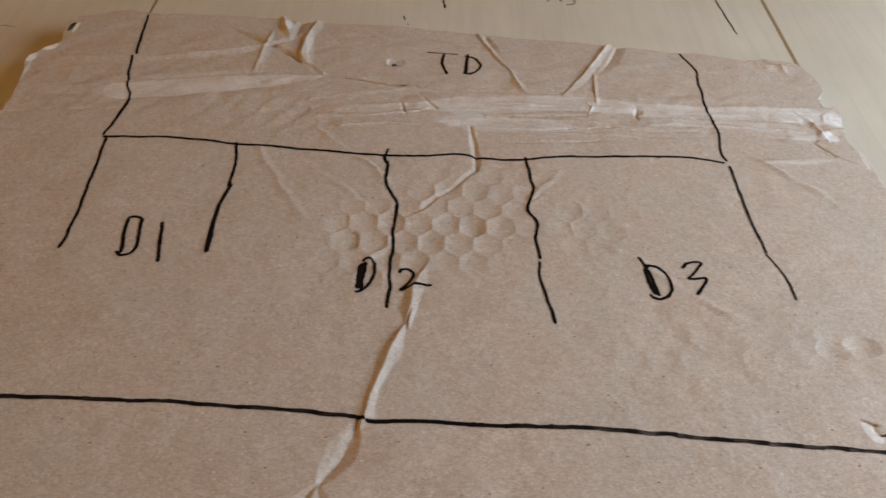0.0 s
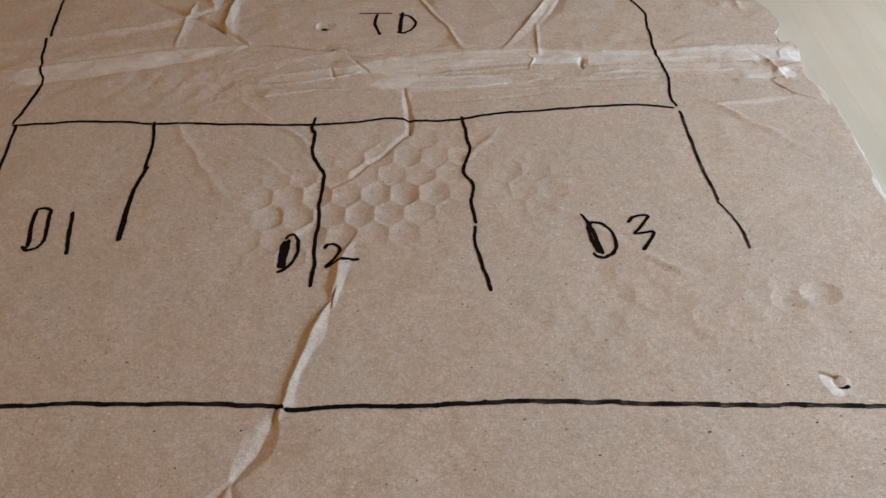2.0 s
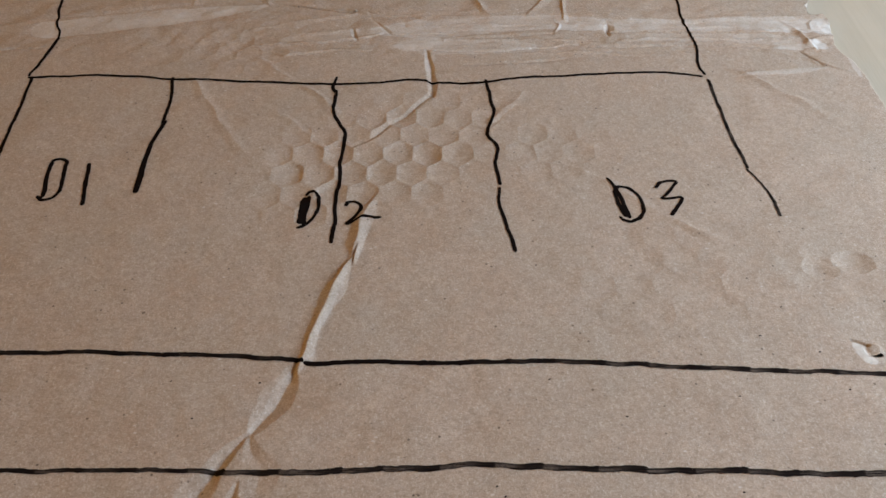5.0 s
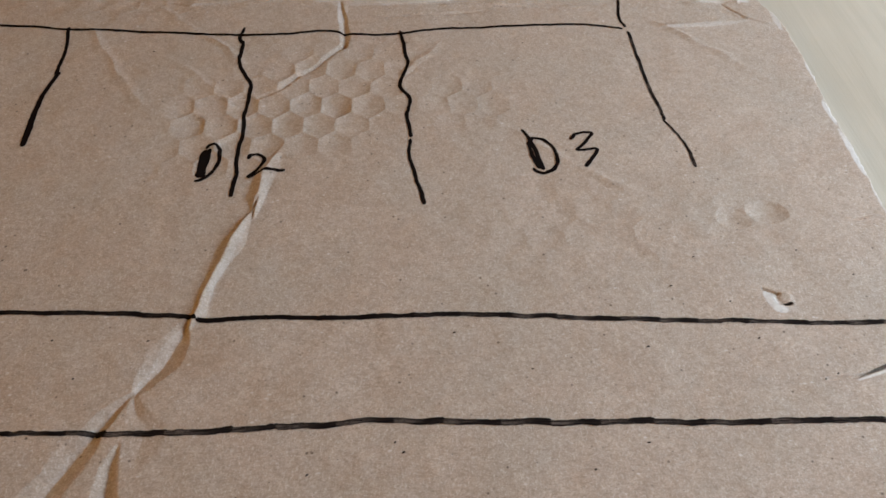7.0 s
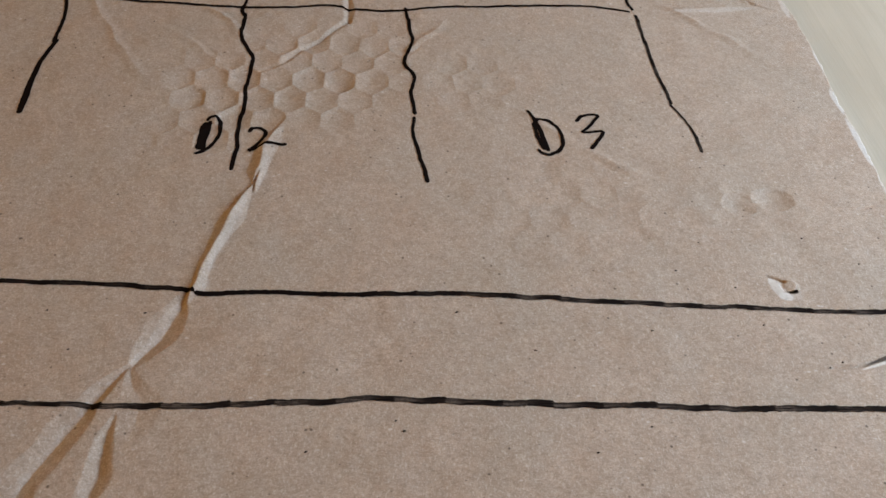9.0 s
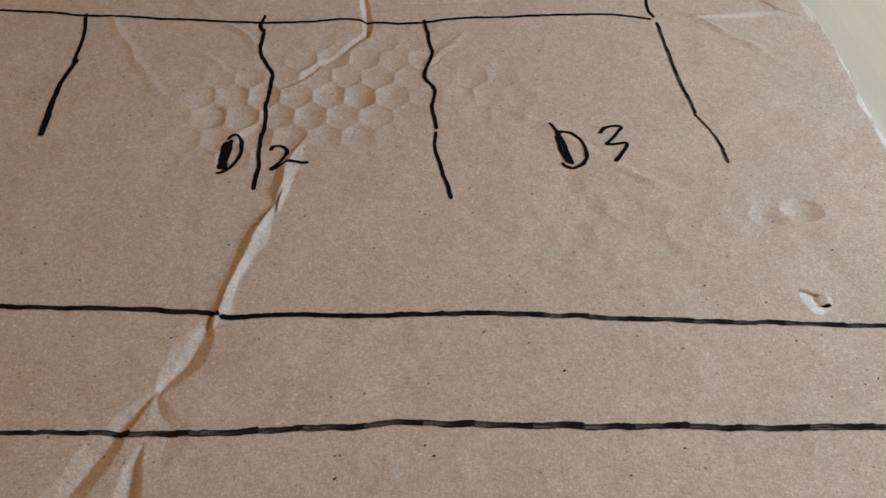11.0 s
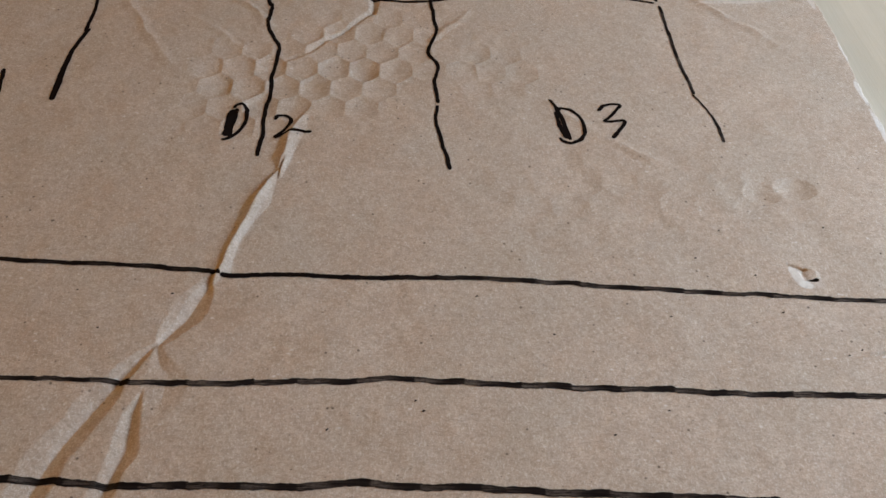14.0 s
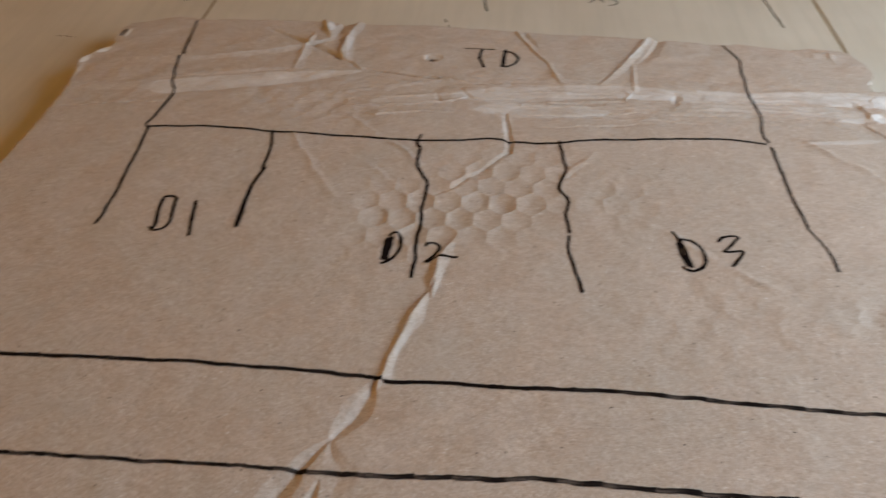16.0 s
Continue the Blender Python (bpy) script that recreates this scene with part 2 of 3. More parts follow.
def right_edge(y):
    base = np.interp(y, (-238, -102, -67, -45, -19, 4, 10, 17, 24, 31, 43, 46, 48, 55, 57, 63, 74, 84, 90), (321, 321, 322, 322, 323.5, 323, 322, 319, 319, 320, 322.5, 321, 315, 316, 318, 321, 319, 315, 310))
    return base + 0.4 * value_noise(y, 0 * y, 5, 8) + 0.4 * value_noise(y, 0 * y, 1.5, 9)


def along(x, y, pts):
    """Signed distance to a bent line (positive on the right of its way) and the share of its length."""
    pts = np.asarray(pts, float)
    lens = np.hypot(*np.diff(pts, axis=0).T)
    total, run = lens.sum(), 0.0
    best, sign, share = np.full(x.shape, 1e9), np.zeros(x.shape), np.zeros(x.shape)
    for (ax, ay), (bx, by), n in zip(pts, pts[1:], lens):
        ux, uy = (bx - ax) / n, (by - ay) / n
        s = np.clip((x - ax) * ux + (y - ay) * uy, 0, n)
        dx, dy = x - ax - s * ux, y - ay - s * uy
        d = np.hypot(dx, dy)
        near = d < best
        best = np.where(near, d, best)
        sign = np.where(near, np.sign(dx * uy - dy * ux), sign)
        share = np.where(near, (run + s) / total, share)
        run += n
    return best * sign, share


# Folds and ridges: points, widths on the left and the right of the way, heights from start to end.
FOLDS = [
    # the long ridge that turns into a valley below the first long line
    (((136.2, -69), (132.8, -78), (131, -83.5), (130.4, -92.6), (130.4, -102)), (0.8, 3.4, 3.5, 2.6, 0.8), (0.8, 1.6, 3.0, 3.2, 0.7), (0.3, 1.1, 1.5, 1.5, 0.5)),
    (((129.8, -99.5), (126.9, -104.9), (125.6, -109.6), (123.6, -117.5), (121.7, -124.1), (120.4, -129.3), (119.5, -133.4), (118.6, -138.5), (117.6, -144)), (0.6, 2.9, 3.4, 2.9, 2.2, 2.0, 2.4, 2.9, 0.8), (0.4, 0.8, 2.0, 3.4, 2.8, 2.1, 1.7, 1.3, 0.4), (0.5, 1.5, 1.8, 1.6, 1.35, 1.2, 1.25, 1.2, 0.2)),
    (((130.6, -93.5), (130.1, -97.5), (129.9, -101)), 0.5, 0.5, (-0.4, -1.3, -0.5)),
    (((117, -139), (116.3, -144.2), (115.1, -147), (113.9, -150.7), (111.9, -154.7), (109.7, -158.2), (108.2, -161.6), (107.2, -164)), (0.8, 1.8, 3.4, 4.0, 4.6, 4.2, 2.8, 0.6), (0.6, 2.6, 3.5, 4.2, 4.5, 3.8, 2.3, 0.5), (-0.3, -1.1, -1.45, -1.6, -1.6, -1.35, -0.9, -0.3)),
    (((107, -163), (102.7, -169.5), (100, -174.1), (97.6, -178.5), (94.9, -183.5), (92, -189.7), (90.2, -194), (87.6, -204), (84, -222)), (0.6, 2.2, 3.4, 4.4, 4.4, 4.2, 3.8, 3.6, 3.6), (0.6, 3.4, 4.0, 4.3, 4.8, 5.2, 5.4, 5.4, 5.4), (-0.4, -1.25, -1.5, -1.55, -1.65, -1.7, -1.6, -1.4, -0.9)),
    (((107.8, -163.5), (109.3, -167.9), (111.2, -171.8), (111.5, -175.6), (111.2, -180), (109.7, -184)), (0.8, 3.0, 4.6, 4.6, 4.0, 1.8), (0.4, 2.2, 4.2, 4.2, 3.2, 1.2), (-0.25, -0.5, -0.75, -0.7, -0.5, -0.2)),
    (((106.6, -177), (105.8, -182), (105.7, -185.7), (106, -191.2), (105, -195.8), (102, -207)), (0.6, 2.2, 3.1, 3.0, 3.2, 2.6), (0.5, 2.4, 2.9, 2.7, 2.8, 2.8), (-0.3, -1.2, -1.4, -1.4, -1.3, -1.0)),
    # its upper end, over the drawn line
    (((152.2, 19), (152.8, 14), (153.8, 4), (154.2, -4), (153.9, -12.5)), (0.6, 0.9, 1.2, 2.4, 1.6), (1.6, 2.0, 2.2, 2.0, 1.4), (-0.5, -0.9, -1.1, -1.2, -0.9)),
    (((153.9, -11.5), (146.7, -21.9), (138.6, -29.9), (132.2, -39), (126, -43.2)), (1.3, 1.1, 1.2, 1.4, 1.2), (1.5, 1.9, 1.9, 2.2, 1.4), (-0.9, -0.85, -0.9, -0.8, -0.3)),
    # faint bends
    (((62, -1), (72.2, -19.4), (82.3, -36.8), (88.9, -48.3), (100.1, -59.2)), 2.4, 3.2, (0.25, 0.36, 0.34, 0.3, 0.12)),
    (((84, 14), (88.4, 9.2), (102, -4.8), (112.7, -14.3), (118.2, -23.4)), 2.4, 2.8, (0.25, 0.45, 0.45, 0.5, 0.3)),
    (((88.7, -17.8), (102.5, -28.5), (111.7, -38.8), (118.4, -48.6)), 2.2, 3.0, (0.15, 0.35, 0.45, 0.35)),
    (((192, -47.7), (212.7, -63.3), (227, -77.7), (237.2, -85.9), (252, -95)), 2.6, 3.6, (0.08, 0.15, 0.35, 0.6, 0.15)),
    (((270.2, 7.3), (278, -0.8), (293.6, -18), (307, -34)), 2.4, 3.0, (0.3, 0.5, 0.45, 0.2)),
    (((277, 1.2), (293, 4), (309.9, 5.7)), 2.6, 1.6, (0.3, 0.4, 0.15)),
    (((175.6, -29.3), (181.3, -20.5), (188.4, -11.4)), 2.0, 2.0, (0.4, 0.5, 0.2)),
    (((300, -104), (310, -104), (321, -103)), 1.6, 1.2, (-0.1, -0.3, -0.4)),
    # the flap: crumples
    (((53, 82), (42, 90), (29, 99)), 2.2, 2.0, (-1.6, -1.4, -0.3)),
    (((54, 82), (68, 71.5), (81, 57)), 2.4, 1.6, (-1.4, -1.9, -1.3)),
    (((52.6, 82), (52, 70), (51, 56)), 4.0, 1.6, (1.2, 1.1, 0.4)),
    (((54, 81), (64, 87.5), (69, 91)), 1.8, 1.8, (-1.1, -1.2, -0.4)),
    (((53, 81), (54, 90), (53.5, 97)), 1.8, 1.4, (1.4, 1.0, 0.1)),
    (((74.5, 106), (71.6, 91), (70.6, 74), (73, 65), (82, 56)), 3.8, 1.2, (1.5, 1.6, 0.8)),
    (((57, 109), (60, 98), (64, 88)), 4.4, 2.2, (1.8, 2.0, 0.4)),
    (((67, 108), (66, 97), (65, 87)), 5.0, 2.4, (-1.4, -1.3, -0.2)),
    (((51, 79), (34, 72.8), (17, 68), (-6, 63.6), (-40, 62)), 3.6, 1.0, (1.4, 1.2, 0.9, 0.5, 0.2)),
    (((222, 97), (209, 70), (195, 47)), 3.2, 1.5, (1.7, 1.6, 0.5)),
    (((227, 97), (220, 79), (214, 68)), 4.6, 1.4, (-1.3, -1.0, -0.1)),
    (((211, 66), (210.6, 55), (210, 43)), 1.7, 0.8, (0.5, 0.9, 0.5)),
    (((156, 100), (164, 81), (172, 65), (175, 54)), 1.7, 1.0, (1.0, 0.9, 0.7)),
    (((160, 98), (165, 86), (167, 80)), 2.4, 1.2, (-1.0, -0.8, -0.1)),
    (((173, 58), (176, 51), (179, 47)), 3.0, 2.4, (0.6, 1.1, 0.6)),
    (((291, 86), (298, 82.5), (309, 80)), 2.5, 4.0, (0.9, 1.1, 0.5)),
    (((300, 88), (305, 80), (306, 72)), 3.0, 2.5, (0.4, 0.8, 0.1)),
    # the scored band between sheet and flap
    (((-10, 42.5), (-2, 44.3), (27, 49.6), (50.5, 54.7), (62, 57)), 2.4, 0.6, (-0.4, -0.8, -1.1, -0.9, -0.1)),
    (((-50, 14.3), (-20, 19.2), (-2.4, 21.3)), 0.7, 1.2, (-0.3, -0.45, -0.3)),
    (((-50, 35.5), (-30, 37.8), (-8, 39.6)), 1.0, 1.6, (0.1, 0.25, 0.2)),
    (((84, 57), (92, 55.2), (103, 52.4), (113.9, 50.3), (123.3, 49.1)), 0.7, 0.8, (-0.6, -2.0, -2.4, -2.4, -2.0)),
    (((122, 50), (131, 47.2), (139, 45.5), (150, 45)), 0.8, 1.6, (-0.7, -0.5, -0.4, -0.3)),
    (((120, 51), (124, 48.5), (131, 46)), 1.2, 2.0, (0.4, 1.1, 0.2)),
    (((80, 35.7), (104, 42.5), (121, 46.4)), 1.2, 2.0, (0.3, 0.55, 0.5)),
    (((85, 23.3), (105.5, 23.8), (125.6, 27.7), (133, 31.8)), 2.2, 0.7, (0.6, 0.9, 0.8, 0.4)),
    (((85.7, 20), (95, 15), (116, 20), (128.5, 19)), 1.6, 0.8, (0.4, 0.6, 0.5, 0.3)),
    (((121.2, 35), (122, 31), (123.2, 26)), 0.9, 1.3, (-0.5, -1.0, -0.5)),
    (((127.4, 47), (132, 38), (137, 32), (148, 31), (161.6, 31.8)), 0.9, 1.2, (-0.2, -0.5, -0.8, -0.7, -0.3)),
    (((150, 45.4), (169.6, 45.5), (205, 47.2), (219, 45.4), (233, 43.1), (260, 42.7), (308, 45.3), (321, 46.4)), 0.6, 2.6, (0.5, 0.7, 0.8, 0.9, 0.9, 0.8, 0.9, 0.7)),
    (((160, 28), (169, 29), (204, 31.8)), 0.7, 1.3, (-0.5, -0.9, -0.6)),
    (((156, 19), (185, 19.4), (214, 22.8)), 0.8, 1.3, (-0.4, -0.8, -0.5)),
    (((168, 8.8), (192, 10.6), (219, 13.8)), 0.8, 1.6, (-0.2, -0.5, -0.2)),
    (((229, 33.8), (258.5, 33.7), (293.7, 34), (308, 35)), 0.7, 1.2, (-0.9, -1.1, -1.0, -0.5)),
    (((232, 36.6), (258, 37.2), (290, 37.8)), 0.7, 1.0, (0.2, 0.5, 0.3)),
    (((222, 22), (240, 22.5), (265, 24.4), (289, 21.5), (305, 20.4)), 0.8, 1.4, (-0.3, -0.9, -0.9, -0.9, -0.6)),
    (((232, 27), (262, 28.4), (300, 27)), 0.9, 1.2, (0.3, 0.55, 0.4)),
    (((228, 38.5), (227.4, 34), (227.6, 30.5)), 0.9, 1.6, (-0.6, -1.4, -0.6)),
    (((206, 42), (206.5, 38), (205.5, 33)), 0.8, 1.0, (0.3, 0.6, 0.3)),
    (((160, 26), (198, 27), (224, 25)), 0.9, 1.2, (0.4, 0.6, 0.3)),
    (((184, 16), (214, 17.5), (250, 15)), 1.0, 1.2, (0.2, 0.5, 0.1)),
    (((144, 38), (180, 39.5), (214, 38)), 0.9, 1.2, (0.3, 0.5, 0.3)),
    (((96, 31), (112, 33), (122, 35)), 0.9, 1.4, (0.2, 0.5, 0.5)),
    (((286, 20), (302, 14), (318, 4)), 1.4, 1.6, (0.3, 0.6, 0.3)),
    (((303, 19.5), (306, 14), (309, 8)), 0.9, 1.0, (-0.5, -0.9, -0.3)),
    (((302, 42), (308, 33), (309, 20)), 1.2, 2.0, (0.3, 0.8, 0.5)),
    (((321, 47), (313, 40), (312, 31)), 3.4, 1.6, (0.4, 0.45, 0.3)),
    (((318, 30), (309, 26), (306, 19)), 3.6, 1.6, (0.3, 0.45, 0.3)),
]

# Round dents: place, half width and half depth in the plan, height.
DENTS = [
    (116.4, 70, 5.0, 4.6, -0.55), (112.6, 69.5, 1.6, 3.4, 0.5), (228, 36, 2.2, 3.6, -0.6),
    (264, -102, 5, 4.5, -0.28), (272.5, -104, 5.5, 5, -0.95), (283.5, -101.5, 6.5, 5.0, -1.05), (281, -112, 5, 4, -0.22), (273, -97, 4.5, 4, -0.18),
    (40, 30, 5, 6, -0.25), (58, 33, 5, 6, -0.35), (69, 31, 5, 6, -0.45), (80, 30, 5, 6, -0.4), (63, 21, 5, 6, -0.4), (75, 19, 5, 6, -0.4), (88, 18, 5, 6, -0.3),
    (126, 38, 6, 4, 0.5), (304, 33, 3, 4, -0.6), 
]

# Scuffed and torn places, a painted lit wall and pale flap ridges: middle, half sizes, turn in degrees, strength.
SCUFFS_AND_LIT = [
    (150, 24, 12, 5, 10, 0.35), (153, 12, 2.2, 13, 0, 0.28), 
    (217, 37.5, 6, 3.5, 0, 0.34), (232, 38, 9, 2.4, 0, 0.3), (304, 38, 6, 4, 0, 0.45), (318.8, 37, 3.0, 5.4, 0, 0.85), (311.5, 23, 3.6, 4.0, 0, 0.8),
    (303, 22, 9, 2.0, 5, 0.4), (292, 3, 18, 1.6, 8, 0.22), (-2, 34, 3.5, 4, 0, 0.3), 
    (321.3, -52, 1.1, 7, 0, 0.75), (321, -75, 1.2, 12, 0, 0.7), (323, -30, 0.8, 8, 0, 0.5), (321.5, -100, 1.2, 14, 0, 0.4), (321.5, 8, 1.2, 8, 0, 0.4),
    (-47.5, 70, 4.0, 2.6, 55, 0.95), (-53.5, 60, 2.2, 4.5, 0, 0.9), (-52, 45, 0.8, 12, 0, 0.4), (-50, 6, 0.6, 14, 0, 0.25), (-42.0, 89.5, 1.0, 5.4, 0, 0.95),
    # (112.4, 69.5) paints the flap hole's lit left wall; those after it pale flap ridges
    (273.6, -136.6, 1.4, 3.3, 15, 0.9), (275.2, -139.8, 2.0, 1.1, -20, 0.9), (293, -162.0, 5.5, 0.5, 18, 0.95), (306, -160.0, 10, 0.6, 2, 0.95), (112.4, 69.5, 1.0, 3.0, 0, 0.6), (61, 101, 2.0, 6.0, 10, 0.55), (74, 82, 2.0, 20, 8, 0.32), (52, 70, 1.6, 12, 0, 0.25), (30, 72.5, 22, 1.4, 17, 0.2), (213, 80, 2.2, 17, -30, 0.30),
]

# Strips where the top ply has come away, and painted lit fold sides: middle line, half widths along it, sink, paleness.
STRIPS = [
    # these four, without sink, paint the long fold's light-facing sides brighter
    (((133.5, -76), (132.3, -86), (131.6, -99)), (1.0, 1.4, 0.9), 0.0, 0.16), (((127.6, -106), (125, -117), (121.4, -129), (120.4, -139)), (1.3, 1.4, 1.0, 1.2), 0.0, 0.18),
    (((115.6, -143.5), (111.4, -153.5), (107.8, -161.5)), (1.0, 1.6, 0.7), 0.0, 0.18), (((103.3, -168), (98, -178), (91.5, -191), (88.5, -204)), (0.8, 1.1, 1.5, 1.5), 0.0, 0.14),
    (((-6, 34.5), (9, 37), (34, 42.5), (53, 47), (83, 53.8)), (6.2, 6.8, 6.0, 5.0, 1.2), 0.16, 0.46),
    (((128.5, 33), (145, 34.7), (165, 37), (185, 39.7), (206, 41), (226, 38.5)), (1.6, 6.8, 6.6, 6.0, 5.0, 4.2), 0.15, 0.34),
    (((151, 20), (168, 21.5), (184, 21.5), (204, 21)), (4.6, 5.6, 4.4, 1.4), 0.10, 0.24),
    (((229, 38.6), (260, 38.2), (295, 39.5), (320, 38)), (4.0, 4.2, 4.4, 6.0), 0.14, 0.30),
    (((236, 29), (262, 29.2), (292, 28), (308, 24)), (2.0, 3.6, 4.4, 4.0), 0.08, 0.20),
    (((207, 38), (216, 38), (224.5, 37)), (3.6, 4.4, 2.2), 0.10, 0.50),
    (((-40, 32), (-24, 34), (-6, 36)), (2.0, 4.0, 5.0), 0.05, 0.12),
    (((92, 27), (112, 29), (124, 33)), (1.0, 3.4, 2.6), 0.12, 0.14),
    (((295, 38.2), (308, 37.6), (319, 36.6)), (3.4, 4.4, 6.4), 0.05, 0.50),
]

# Pressed-in round cells of a packing sheet.
CELL_A, CELL_B, CELL_AT = np.array((10.63, 0.12)), np.array((5.68, 10.77)), np.array((131.6, -47.5))


def relief(x, y):
    """Height in millimetres of the cardboard's upper face over its flat lie, and its scuffing with the painted lit
    sides.
    """
    wob = 0.5 * value_noise(x, y, 3.0, 21) + 0.35 * value_noise(x, y, 1.3, 22)
    h = 0.25 * value_noise(x, y, 60, 11) + 0.32 * value_noise(x, y * 1.3, 17, 12) + 0.15 * value_noise(x, y, 7.5, 42) + 0.07 * value_noise(x, y, 3.4, 13)
    # uneven crumpling, strongest on the flap and the scored band
    band = smooth(8, 22, y) * (1 - smooth(50, 60, y))
    flap = smooth(40, 60, y)
    h = h + (0.24 * band + 0.22 * flap) * value_noise(x, y * 1.5, 7, 14) + 0.10 * band * value_noise(x * 0.22, y * 1.6, 2.2, 15) * (0.4 + smooth(60, 160, x))
    h = h + 0.13 * band * value_noise(x, y, 3.6, 43) + 0.07 * band * value_noise(x, y, 1.7, 44)
    soft = np.exp(-(((x - 222) / 34) ** 2 + ((y + 108) / 26) ** 2))
    h = h + 0.26 * soft * value_noise(x, y, 8.5, 16)
    for pts, wl, wr, amps in FOLDS:
        p = np.asarray(pts, float)
        m = (x > p[:, 0].min() - 8) & (x < p[:, 0].max() + 8) & (y > p[:, 1].min() - 8) & (y < p[:, 1].max() + 8)
        d, s = along(x[m], y[m], p)
        faint = np.abs(amps).max() < 0.9
        d = d + 0.22 * wob[m] + (1.0 if faint else 0.3) * value_noise(x[m], y[m], 6, 18)
        swell = 1 + 0.2 * value_noise(x[m], y[m], 5, 19)
        at = lambda values: np.interp(s, np.linspace(0, 1, np.size(values)), np.atleast_1d(values))
        amp, wl, wr = at(amps) * (1 + (0.7 if faint else 0.2) * value_noise(x[m], y[m], 6, 17)), at(wl), at(wr)
        prof = np.clip(1 - np.where(d > 0, d / wr, -d / wl) / swell, 0, 1)
        h[m] += amp * prof ** 1.15
    for cx, cy, a, b, amp in DENTS:
        r = np.hypot((x - cx) / a, (y - cy) / b) + 0.12 * wob
        h += amp * np.clip(1 - r * r, 0, 1)
    # cells
    rel = np.stack([x, y], -1) - CELL_AT
    inv = np.linalg.inv(np.stack([CELL_A, CELL_B], 1))
    ij = rel @ inv.T
    near = np.full(x.shape, 1e9)
    second = np.full(x.shape, 1e9)
    depth = np.zeros(x.shape)
    lean_ = np.zeros(x.shape)
    base = np.floor(ij)
    for a in (-1, 0, 1, 2):
        for b in (-1, 0, 1, 2):
            c = base + (a, b)
            jit = np.stack([value_noise(c[..., 0] * 7, c[..., 1] * 7, 3.1, 31), value_noise(c[..., 0] * 7, c[..., 1] * 7, 3.1, 32)], -1)
            q = c[..., :1] * CELL_A + c[..., 1:] * CELL_B + CELL_AT + 1.1 * jit
            tilt_ = jit[..., 1] * (x - q[..., 0]) - jit[..., 0] * (y - q[..., 1])
            d = np.hypot((x - q[..., 0]), (y - q[..., 1]) / 1.22)
            dep = 0.8 + 0.6 * value_noise(c[..., 0] * 7, c[..., 1] * 7, 3.3, 33)
            depth = np.where(d < near, dep, depth)
            lean_ = np.where(d < near, tilt_, lean_)
            second = np.where(d < near, near, np.minimum(second, d))
            near = np.minimum(near, d)
    slant = y + 47 - 0.5 * (x - 145)
    mask = 0.8 * np.exp(-(((x - 144) / 36) ** 2 + (slant / 30) ** 2) ** 1.5) * (1.0 - 0.35 * smooth(150, 175, x)) * (1 + 0.35 * value_noise(x, y, 16, 45))
    mask = mask + 0.55 * np.exp(-(((x - 111) / 15) ** 2 + ((y + 56) / 22) ** 2)) + 0.36 * np.exp(-(((x - 197) / 18) ** 2 + ((y + 45) / 16) ** 2))
    mask = mask + 0.26 * np.exp(-(((x - 225) / 36) ** 2 + ((y + 108) / 22) ** 2)) + 0.45 * np.exp(-(((x - 78) / 26) ** 2 + ((y - 20) / 14) ** 2))
    wall = smooth(0.0, 2.8, second - near)          # 0 on the seam between two cells
    bowl = np.clip(1 - (near / 6.3) ** 2, 0, 1)
    h = h - mask * (1.45 * depth * (0.08 * wall + 0.92 * bowl) - 0.07 * lean_ * wall - 0.10 * value_noise(x, y, 2.6, 41))
    # the torn punch hole, and the slit that opens towards the edge
    ax, ay = x - 277.7, y + 136.0
    r, turn = np.hypot(ax, ay) + 0.3 * wob, np.degrees(np.arctan2(ay, ax)) % 360
    arc = smooth(165, 215, turn) * smooth(318, 300, turn)
    cut = (r > 2.9 - 1.0 * smooth(215, 285, turn) * arc) & (r < 2.95) & (arc > 0.05)
    h = h + 1.1 * smooth(2.9, 1.2, r) * (0.55 + 0.16 * (0.8 * ax + 0.5 * ay)) + 0.35 * smooth(6.0, 3.2, r) * smooth(2.6, 3.2, r) * smooth(130, 180, turn) * smooth(310, 270, turn)
    d, s = along(x, y, ((272.5, -132.6), (274.5, -133.4), (276.2, -134.6)))
    h = h - 0.9 * smooth(0.7, 0.0, np.abs(d))
    d, s = along(x, y, ((279, -163.2), (288, -162.6), (292.3, -161.3), (296, -160.2), (302, -159.3), (312, -159), (323, -159)))
    gap = 0.75 * smooth(0.17, 0.36, s)
    cut |= (d > -gap + 0.15 * wob) & (d < 0.4 * gap) & (s > 0.16)
    h = h - 0.6 * smooth(0.7, 0.0, np.abs(d)) * smooth(0.0, 0.03, s)
    h = h + 0.35 * smooth(0.15, 0.45, s) * smooth(5, 0.4, d) * (d > 0)
    cut |= np.hypot((x - 121.4) / 1.5, (y - 49.6) / 0.6) + 0.3 * wob < 1
    cut |= np.hypot((x - 115.6) / 1.5, (y - 67.2) / 1.2) + 0.3 * wob < 1
    # a flute end gapes at the far corner
    cut |= np.hypot((x + 44.4) / 1.35, (y - 89.5) / 4.4) + 0.15 * wob < 1
    # the left rim rolls up a little
    h = h + 0.3 * smooth(104, 80, y) * smooth(-50, -55, x)
    scuff_lit = np.zeros(x.shape)
    for cx, cy, a, b, turn, f in SCUFFS_AND_LIT:
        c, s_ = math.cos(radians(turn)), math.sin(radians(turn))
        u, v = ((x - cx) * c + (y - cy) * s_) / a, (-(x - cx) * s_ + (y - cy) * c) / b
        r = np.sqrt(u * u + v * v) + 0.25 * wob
        scuff_lit = np.maximum(scuff_lit, f * smooth(1.15, 0.75, r))
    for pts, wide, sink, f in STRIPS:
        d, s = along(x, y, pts)
